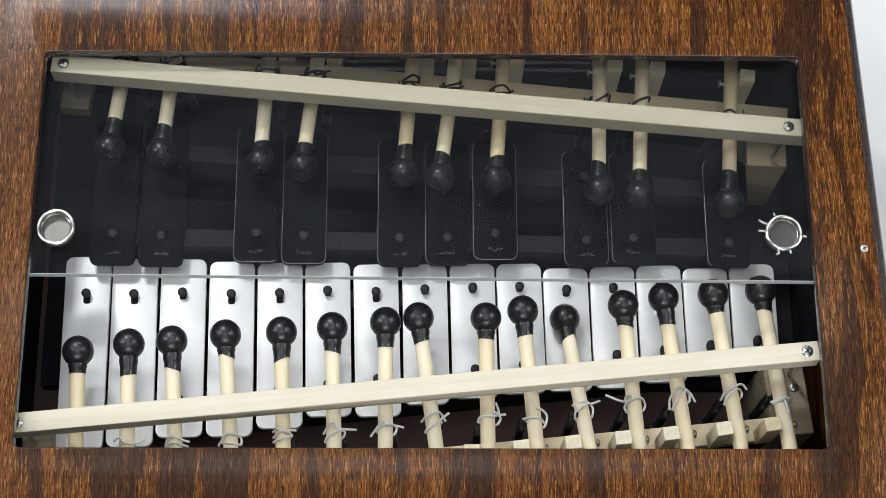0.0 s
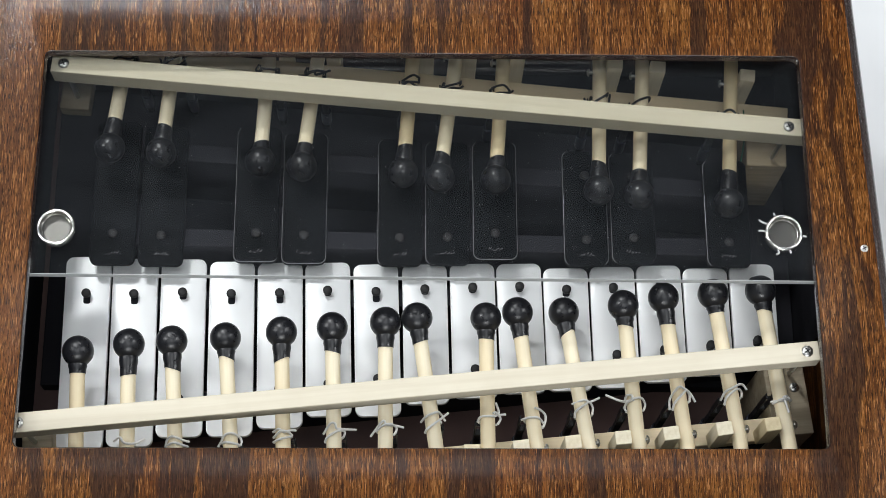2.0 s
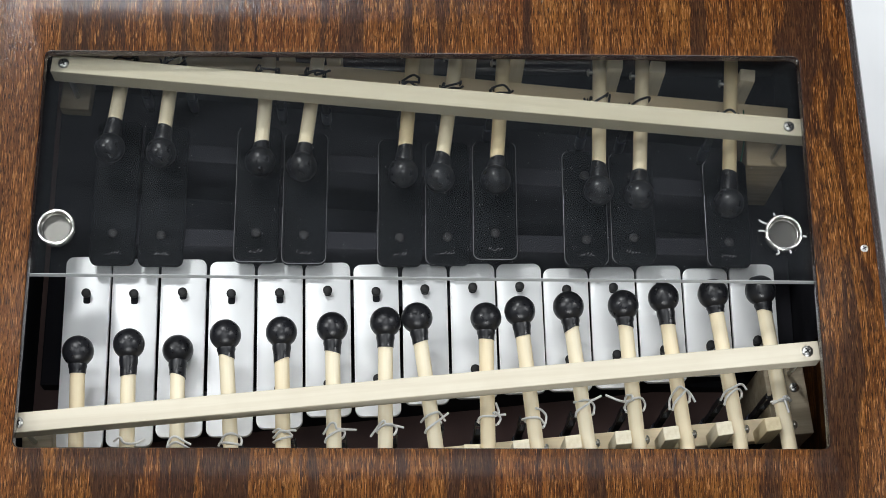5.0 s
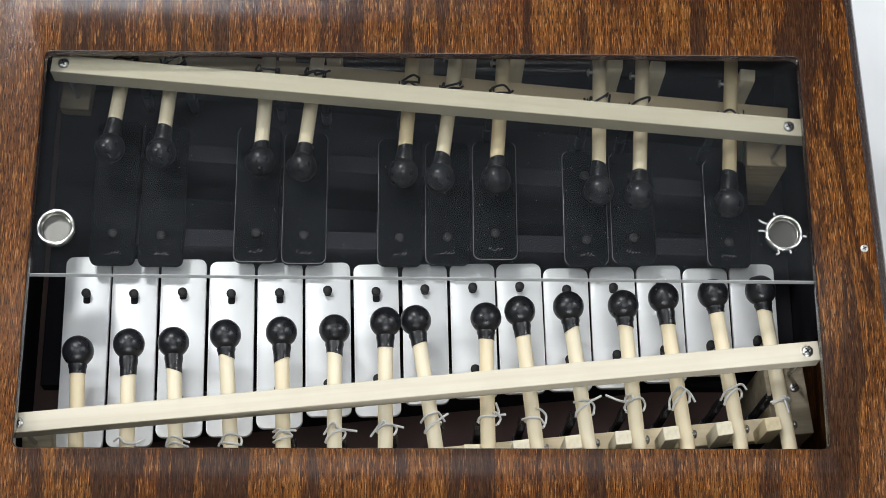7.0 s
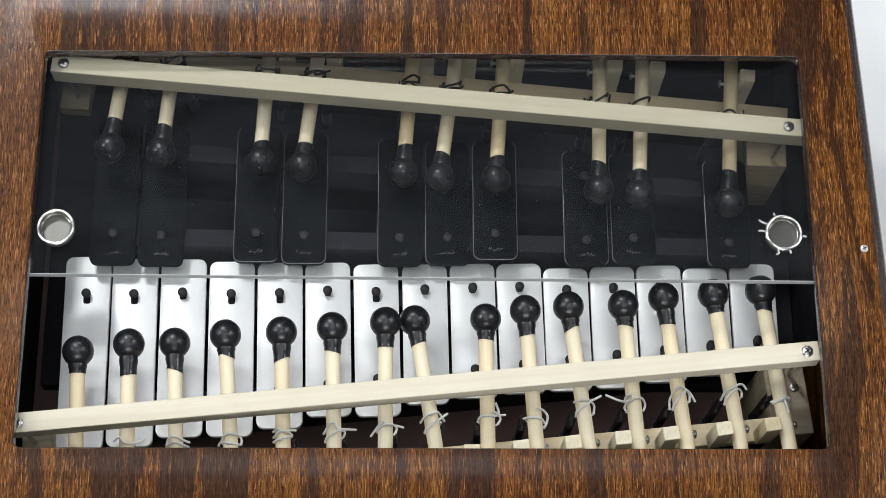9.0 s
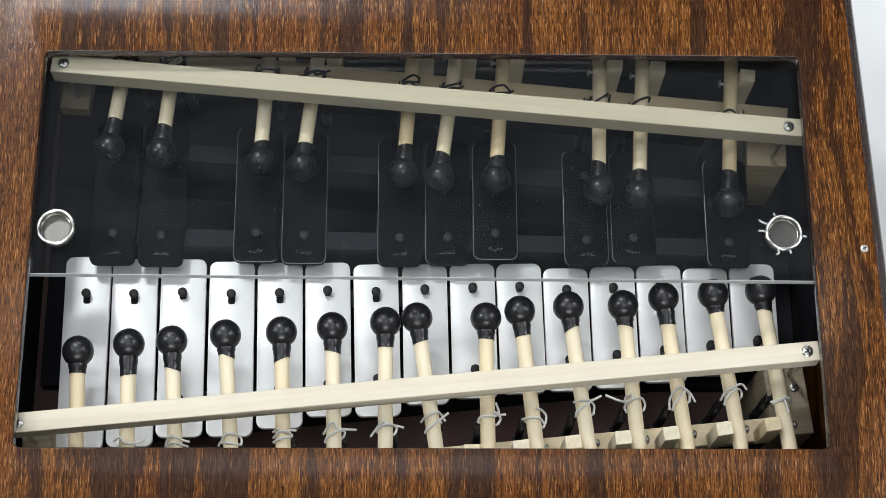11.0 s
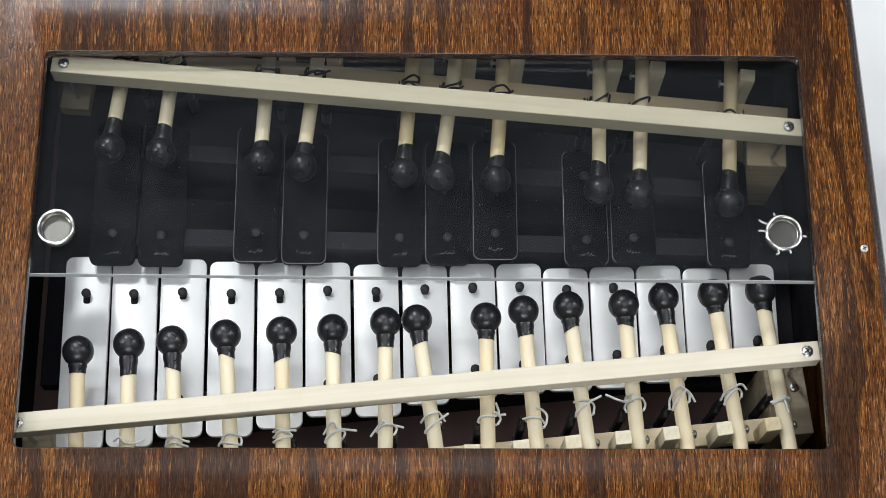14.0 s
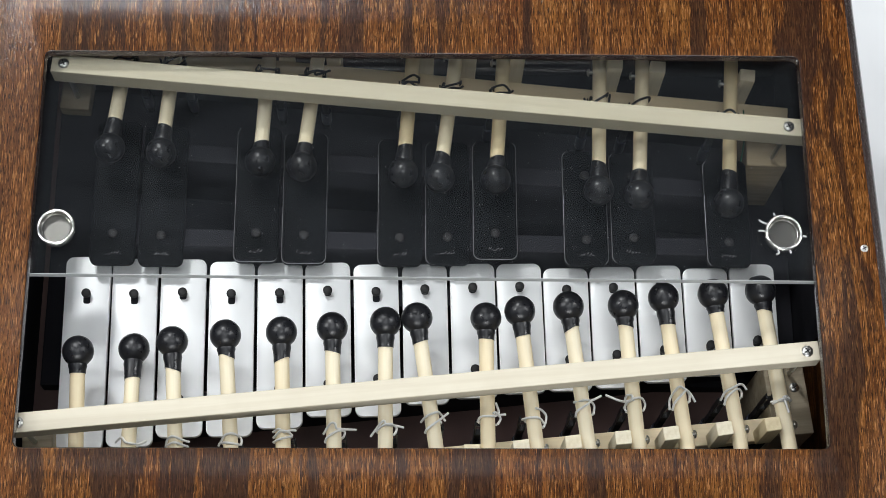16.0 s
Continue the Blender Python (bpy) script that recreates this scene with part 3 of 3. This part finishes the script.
CUTS = (0.0, 0.12, -0.35, -0.42, 0.38, -0.25, 0.0, 0.2, -0.1, 0.1, 0.45, -0.3, -0.1, 0.0, -0.35)  # slant of each sleeve


def mallet(hx, hy, fx, fy, neck, front, seed):
    """A mallet from its head's centre and a far point on its shaft; it turns on its pivot."""
    ends, off = (SOUTH, PIVOT_S) if front else (NORTH, PIVOT_N)
    hx, hy, fx, fy = hx / 1000, hy / 1000, fx / 1000, fy / 1000
    k = 0.5
    for _ in range(20):
        px, py = hx + (fx - hx) * k, hy + (fy - hy) * k
        k += (slope(*ends, px) + off - py) / (fy - hy)
    d = Vector((hx - px, hy - py))
    length = d.length
    yaw = math.degrees(math.atan2(-d.x, d.y))
    reach = math.hypot(length, REST_Z - PIVOT_Z)
    pitch = math.degrees(math.atan2(REST_Z - PIVOT_Z, length))
    ob = tagged(thing("mallet", pose(px, py, PIVOT_Z) @ pose(0, 0, 0, 0, 0, yaw) @ pose(0, 0, 0, pitch)),
                "black rubber-headed mallet on a pale dowel, tied with " + ("white" if front else "black") + " wire", "mallet", group="front mallets" if front else "rear mallets")
    w = random.Random(seed)
    R = 0.0082 if front else 0.0082
    neck /= 1000
    prof = [(R - R * math.cos(radians(a)), R * math.sin(radians(a))) for a in range(0, 146, 8)]
    prof = [(reach + R - a, max(r, 0.0001)) for a, r in prof]
    ne = reach - neck
    for f, r in ((0.25, 0.0049), (0.55, 0.0044), (0.85, 0.0043)):
        prof.append((reach - R * 0.82 - (neck - R * 0.82) * f, r))
    prof += [(ne, 0.0043), (ne, 0.0040)]
    part("head", lathe(prof, 32, "y", CUTS[seed - 20] if front else w.uniform(-0.3, 0.25), len(prof) - 2), RUBBER, ob, "glossy black rubber ball with a short sleeve", smooth=True)
    shaft = part("shaft", lathe([(-0.026, 0.0034), (-0.0255, 0.0039), (reach - neck + 0.004, 0.0039)], 24, "y"), DOWEL_WOOD, ob, smooth=True)
    wire_tie(shaft, WHITE_WIRE if front else BLACK_WIRE, 0.0039, seed - 20 if front else (2, 12, 8, 6, 4, 13, 3, 12, 7, 1)[seed - 50], not front)
    # post beside the shaft
    s = -1 if front else 1
    py2 = py if front else py + 0.0022
    post = tagged(thing("pivot_post", pose(px + (-0.0088 if front else 0.0078), py2, -0.066, 0, 0, yaw if front else yaw + 180)), "short pale wooden post holding a mallet's pivot screw", "post", group="front pivot posts" if front else "rear pivot posts")
    part("post", box(-0.0042, 0.0042, -0.0036, 0.0036, 0.0 if front else -0.061, 0.030, 0.0005), POST_WOOD, post)
    cross_screw("pivot_screw", 0.0022, 0.0014, post, Matrix.Translation((-s * (0.0088 + 0.0046), py - py2, PIVOT_Z + 0.066)) @ Matrix.Rotation(radians(90 * -s), 4, "Y"), 0.014)
    # pull magnet under the shaft
    side = -1 if (seed - 20 if front else seed - 46) > 7 else 1
    m = tagged(thing("pull_magnet", pose(px + d.x * 0.3 + side * 0.0043, py + (0.017 if front else -0.017), -0.128)), "black iron pull magnet with a blue-taped coil below a mallet", "magnet", group="pull magnets")
    part("yoke", box(-0.0018, 0.0018, -0.0018, 0.0018, 0.0, 0.062, 0.0006), PEG_RUBBER, m)
    part("coil", lathe([(0.020, 0.0019), (0.020, 0.0030), (0.034, 0.0030), (0.034, 0.0019)], 20, "z"), BLUE_TAPE, m, "blue-taped coil", smooth=True)
    for x in (-0.0017, 0.0017):
        part("plunger_strip", box(x - 0.0004, x + 0.0004, -0.0016, 0.0016, 0.0600, 0.083, 0.0002), IRON, m, "flat black plunger strip")
    part("plunger_pin", box(-0.0020, 0.0020, -0.0010, 0.0010, 0.0785, 0.0800, 0.0002), IRON, m)
    return ob, (px, py, yaw, pitch, reach)


FRONT = [mallet(*a, True, 20 + i) for i, a in enumerate((
    (-178.7, -48.0, -177.8, -93.3, 11.7), (-152.7, -44.0, -151.8, -93.3, 16.6), (-130.6, -42.3, -127.3, -93.2, 15.0), (-102.9, -38.9, -98.9, -93.2, 11.2), (-73.8, -37.2, -71.9, -93.1, 14.7),
    (-47.4, -34.6, -45.7, -93.0, 13.2), (-19.6, -31.7, -19.2, -93.0, 13.4), (-3.1, -29.2, 6.5, -92.9, 13.2), (33.1, -29.0, 33.9, -92.8, 11.6), (51.0, -25.2, 58.8, -92.8, 13.5),
    (76.7, -22.6, 85.8, -92.7, 11.9), (105.7, -21.8, 111.9, -92.6, 11.3), (127.2, -17.4, 137.1, -92.6, 14.8), (153.7, -15.3, 165.1, -92.5, 10.4), (179.1, -13.3, 190.8, -92.5, 11.0)))]
REAR = [mallet(*a, False, 50 + i) for i, a in enumerate((
    (-169.5, 66.4, -164.9, 126.2, 17.0), (-141.7, 63.9, -138.2, 126.4, 15.8), (-88.2, 59.0, -85.9, 124.1, 11.0), (-65.5, 56.2, -58.8, 124.3, 13.2), (-10.8, 52.9, -5.8, 123.1, 16.0),
    (9.0, 50.1, 18.3, 124.0, 14.2), (39.3, 49.3, 45.2, 124.2, 13.0), (95.1, 43.5, 99.5, 124.0, 16.0), (116.8, 41.0, 123.7, 124.2, 14.0), (165.3, 36.4, 174.1, 124.7, 18.6)))]


lead = tube(smooth_path([(0.1830, 0.1040, -0.0640), (0.1815, 0.0850, -0.0600), (0.1780, 0.0680, -0.0640), (0.1740, 0.0560, -0.0800), (0.1730, 0.0500, -0.1157)], 6), 0.0005, 6)
tagged(part("green_lead", lead, GREEN_WIRE, smooth=True), "thin green insulated lead wire beside the wooden end block", "wire")


# ---- what moves: mallets drop on their bars and settle ----
def play(made, *beats):
    """beats: (seconds, drop of the head in mm, sideways turn in degrees)."""
    ob, (px, py, yaw, pitch, reach) = made
    rows = {0.0: (0.0, 0.0), 16.0: (0.0, 0.0)}
    times = sorted(b[0] for b in beats)
    for t, drop, *side in beats:
        rows[t] = (drop, side[0] if side else 0.0)
        if t - 0.1 > 0 and not any(abs(t - 0.1 - u) < 0.06 for u in times):
            rows[round(t - 0.1, 2)] = (0.0, 0.0)
            if t > 0.3:
                rows.setdefault(round(t - 0.17, 2), (0.0, 0.0))
        if t + 0.1 < 16 and not any(-0.01 < u - t - 0.1 < 0.06 for u in times):
            rows[round(t + 0.1, 2)] = (drop * 0.15, (side[0] if side else 0.0) * 0.6)
            rows.setdefault(round(t + 0.25, 2), (0.0, 0.0))
    keyed = []
    for t in sorted(rows):
        drop, side = rows[t]
        p = math.degrees(math.asin(math.sin(radians(pitch)) - drop / 1000 / reach))
        keyed.append((t, pose(px, py, PIVOT_Z) @ pose(0, 0, 0, 0, 0, yaw + side) @ pose(0, 0, 0, p)))
    walk(ob, keyed)


def motions():
    play(FRONT[0], (0.3, 21.5), (0.4, 3), (0.6, 3), (2.3, 21.5), (2.4, -2), (2.5, 5, -0.6), (2.6, 6), (2.7, 4), (2.8, 1), (9.9, 21), (10.0, 4),
         (11.3, -3), (11.4, 7, -0.5), (11.5, 6, -0.6), (11.6, 6), (11.7, 1), (11.8, 3), (11.9, 21.5), (12.0, 6, -0.6), (12.1, -2), (12.2, 7), (12.3, 5), (12.4, 2))
    play(FRONT[1], (15.9, 0), (16.0, 11, -0.8))
    play(FRONT[2], (0.6, 7, -0.6), (0.7, 3), (0.8, 12, -1), (0.9, 2), (1.0, 4, -0.6), (1.1, 1), (5.0, 18, -0.8), (5.1, 5), (6.6, 18, -1), (6.7, 0), (6.8, 9, -0.5), (6.9, 10, -1),
         (7.0, 4, -0.3), (7.1, 12, -1), (7.2, 3), (7.3, 7, -0.6), (7.4, 2), (8.4, 0), (8.5, 2, -0.3), (8.6, 11, -0.8), (8.7, 9, -1), (8.8, 5), (8.9, 10), (9.0, 6, -0.6), (9.1, 1),
         (12.2, 5), (12.3, 11), (12.4, 11), (12.5, 4, 0.2), (12.6, 7), (12.7, 5), (15.7, 18, -0.8), (15.8, 6, -0.5), (15.9, 10, -0.6), (16.0, 2))
    play(FRONT[3], (1.6, 21), (1.7, 2, 0.4), (1.8, 17, -0.4), (1.9, 5), (2.0, 7, 0.5), (2.1, 4), (2.2, 3), (7.6, 20), (7.7, 6, 1.6), (7.8, 11), (7.9, 1), (8.0, 4, 0.8), (8.1, 1),
         (9.2, 14, -0.5), (9.3, 4), (11.2, 14), (11.3, 10), (11.4, 10), (11.5, 2, 1.4), (11.6, 8, 0.5), (11.7, 0, 0.5))
    play(FRONT[4], (0.6, 5), (1.3, 19, -0.6), (1.4, 3), (1.5, 4), (3.3, 17, -0.6), (3.4, 0), (3.5, 4, 0.3), (3.6, 8), (3.7, 9), (3.8, 3), (5.6, 18), (5.7, 4), (8.4, 4), (8.5, 5), (8.6, 17), (8.7, 4), (8.8, 2),
         (10.5, 18), (10.6, 4), (12.3, 6), (12.4, 4), (12.5, 2), (13.2, 20), (13.3, 2), (13.4, 3), (13.5, 4), (14.2, 13), (14.3, 0), (14.4, 4), (14.5, 2), (15.3, 21.5), (15.4, 0), (15.5, 6), (15.6, 0))
    play(FRONT[5], (3.0, 16, -1), (3.1, 9), (3.2, 15), (3.3, 2), (3.4, 3), (4.0, 19, -1.2), (4.1, 10), (4.2, 14, 0.4), (4.3, 4), (6.2, 5), (6.3, 21), (6.4, 9), (6.5, 14), (6.6, 21), (6.7, 3), (6.8, 15),
         (6.9, 21), (7.0, 6, -0.8), (7.1, 12), (7.2, 3), (11.3, 2), (11.4, 14), (11.5, 2), (13.6, 21), (13.7, 10), (13.8, 12), (13.9, 21), (14.0, 5), (14.1, 16), (14.2, 3), (14.3, 5))
    play(FRONT[6], (5.3, 20), (5.4, 3), (14.6, 21.5), (14.7, 3), (14.8, 5), (14.9, 4, 0.5), (15.0, 8, 1.4), (15.1, 5, 0.5), (15.2, 1))
    play(FRONT[7], (0.0, 0, -0.6), (1.0, 19), (1.1, 9), (1.2, 5), (1.3, 1), (2.6, 21.5, -0.5), (2.7, 0), (2.8, 12), (2.9, 2), (3.0, 5, 0.3), (3.1, 2), (6.6, 21), (6.7, 1), (6.8, 12, 0.8), (6.9, 3, 0.6), (7.0, 6, 0.4), (7.1, 1),
         (8.9, 20), (9.0, 6, 0.8), (9.1, 11), (9.2, 4), (10.2, 20), (10.3, 5), (12.6, 20), (12.7, 3), (12.8, 11), (12.9, 21.5), (13.0, 2, 1), (13.1, 8), (13.2, 2), (13.6, 18), (13.7, 4), (13.8, 6), (13.9, 21), (14.0, 5), (14.1, 5), (14.2, 0))
    play(FRONT[8], (0.6, 14), (0.7, 5), (0.8, 15), (0.9, 3), (1.0, 5), (1.1, 1), (1.2, 1), (1.3, 21), (1.4, 6), (1.5, 7, -0.2), (1.6, 4), (1.7, 7), (1.8, 0), (7.9, 21.5), (8.0, 6), (8.1, 13), (8.2, 3), (8.3, 2), (8.4, 5), (8.5, 4),
         (8.6, 19), (8.7, 8), (8.8, 9), (8.9, 0), (9.0, 3), (9.1, 0), (9.2, 21.5), (9.3, 5), (9.4, 9), (9.5, 0))
    play(FRONT[9], (0.0, 0, -1.2), (0.1, 0, -0.8), (0.2, 0), (0.3, 20), (0.4, 3), (0.5, 13, -1.2), (0.6, 2), (0.7, 3, 0.8), (0.8, 1), (0.9, 0, 0.6), (1.6, 21, -1), (1.7, 3, -0.5), (1.8, 15, -0.5), (1.9, 6), (2.0, 3, 0.8), (2.1, 3, 0.6), (2.2, 2),
         (2.3, 20), (2.4, 11, -1), (2.5, 11, -0.5), (2.6, 21, -0.3), (2.7, 4, 0.4), (2.8, 18), (2.9, 4, 1), (3.0, 6, 1.5), (3.1, 5), (3.2, 0), (4.6, 19), (4.7, 5), (6.3, 18, -0.3), (6.4, 9), (6.5, 11, 0.3), (6.6, 4, 0.8), (6.7, 8), (6.8, 0),
         (8.2, 20, -1), (8.3, 0, -2), (8.4, 8, 0.5), (8.5, 5, 1.8), (8.6, 4, 1.2), (8.7, 1, -1), (8.8, 5, -1.6), (8.9, 0, -2), (9.0, -1, -2.2), (9.1, 0, -1.3), (9.2, 2), (12.6, 19), (12.7, 2, -1.5), (12.8, 8, 0.5), (12.9, 20), (13.0, 0, -0.6),
         (13.1, 8, 0.5), (13.2, 0), (13.3, 7), (13.4, 4), (13.5, 2), (13.6, 14), (13.7, 9, -0.5), (13.8, 10, 0.5), (13.9, 18), (14.0, 0, -1.5), (14.1, 10, -0.5), (14.2, 3, -0.5), (14.3, 3, 0.5), (14.4, 1), (14.5, 0, -0.7), (14.6, 20),
         (14.7, 3, -1.5), (14.8, 10, 0.6), (14.9, 2, -1), (15.0, 11, -2.2), (15.1, 5), (15.2, 5, 0.7), (15.3, 5, -0.6), (15.4, 9), (15.5, -1, 0.3))
    play(FRONT[10], (0.0, 21.5, 0.0), (0.1, 5), (0.2, 5), (0.3, 5), (0.4, 0), (1.9, 10), (2.0, 12, 1), (2.1, 12), (2.2, 0), (2.3, 6), (2.4, 1), (3.9, 0), (4.0, 18, 0.3), (4.1, 12), (4.2, 4, 0.2), (4.3, 0),
         (9.6, 20), (9.7, 4), (15.3, 19), (15.4, 2), (15.5, 7, 0.8), (15.6, 0))
    play(FRONT[11], (2.6, 21), (2.7, 3), (2.8, 11), (2.9, 0), (3.6, 20), (3.7, 0), (3.8, 7), (3.9, 0), (10.8, 20), (10.9, 3), (12.3, 15), (12.4, 6), (12.5, 6, 0.4), (12.6, 20), (12.7, 0), (12.8, 8), (12.9, 21), (13.0, -2), (13.1, 10, 0.5), (13.2, 21),
         (13.3, 0), (13.4, 8), (13.5, 2), (13.6, 16), (13.7, 0), (13.8, 3), (13.9, 20), (14.0, -2), (14.1, 6, 0.5), (14.2, 20), (14.3, 2), (14.4, 5), (14.5, 3, 0.4), (14.6, 20), (14.7, 0), (14.8, 10), (14.9, 21), (15.0, 1), (15.1, 7), (15.2, 2),
         (15.3, 19), (15.4, 0), (15.5, 10, -0.8), (15.6, 0))
    play(FRONT[12], (11.9, 21), (12.0, 2, 0.8), (12.1, 21), (12.2, 2), (12.3, 5), (12.4, 0))
    play(REAR[3], (7.3, 5.5), (7.4, 8), (7.5, 4.5), (7.6, 0))
    play(REAR[4], (11.4, 0), (11.5, 2.5, -1), (11.6, 9.5), (11.7, 2), (15.3, 9.7), (15.4, 3), (15.5, 1.8))
    play(REAR[5], (14.8, 9), (14.9, 9), (15.0, 9.7, 1.2), (15.1, 8), (15.2, 6), (15.3, 5), (15.4, 3), (15.5, 2), (15.6, 0))


motions()
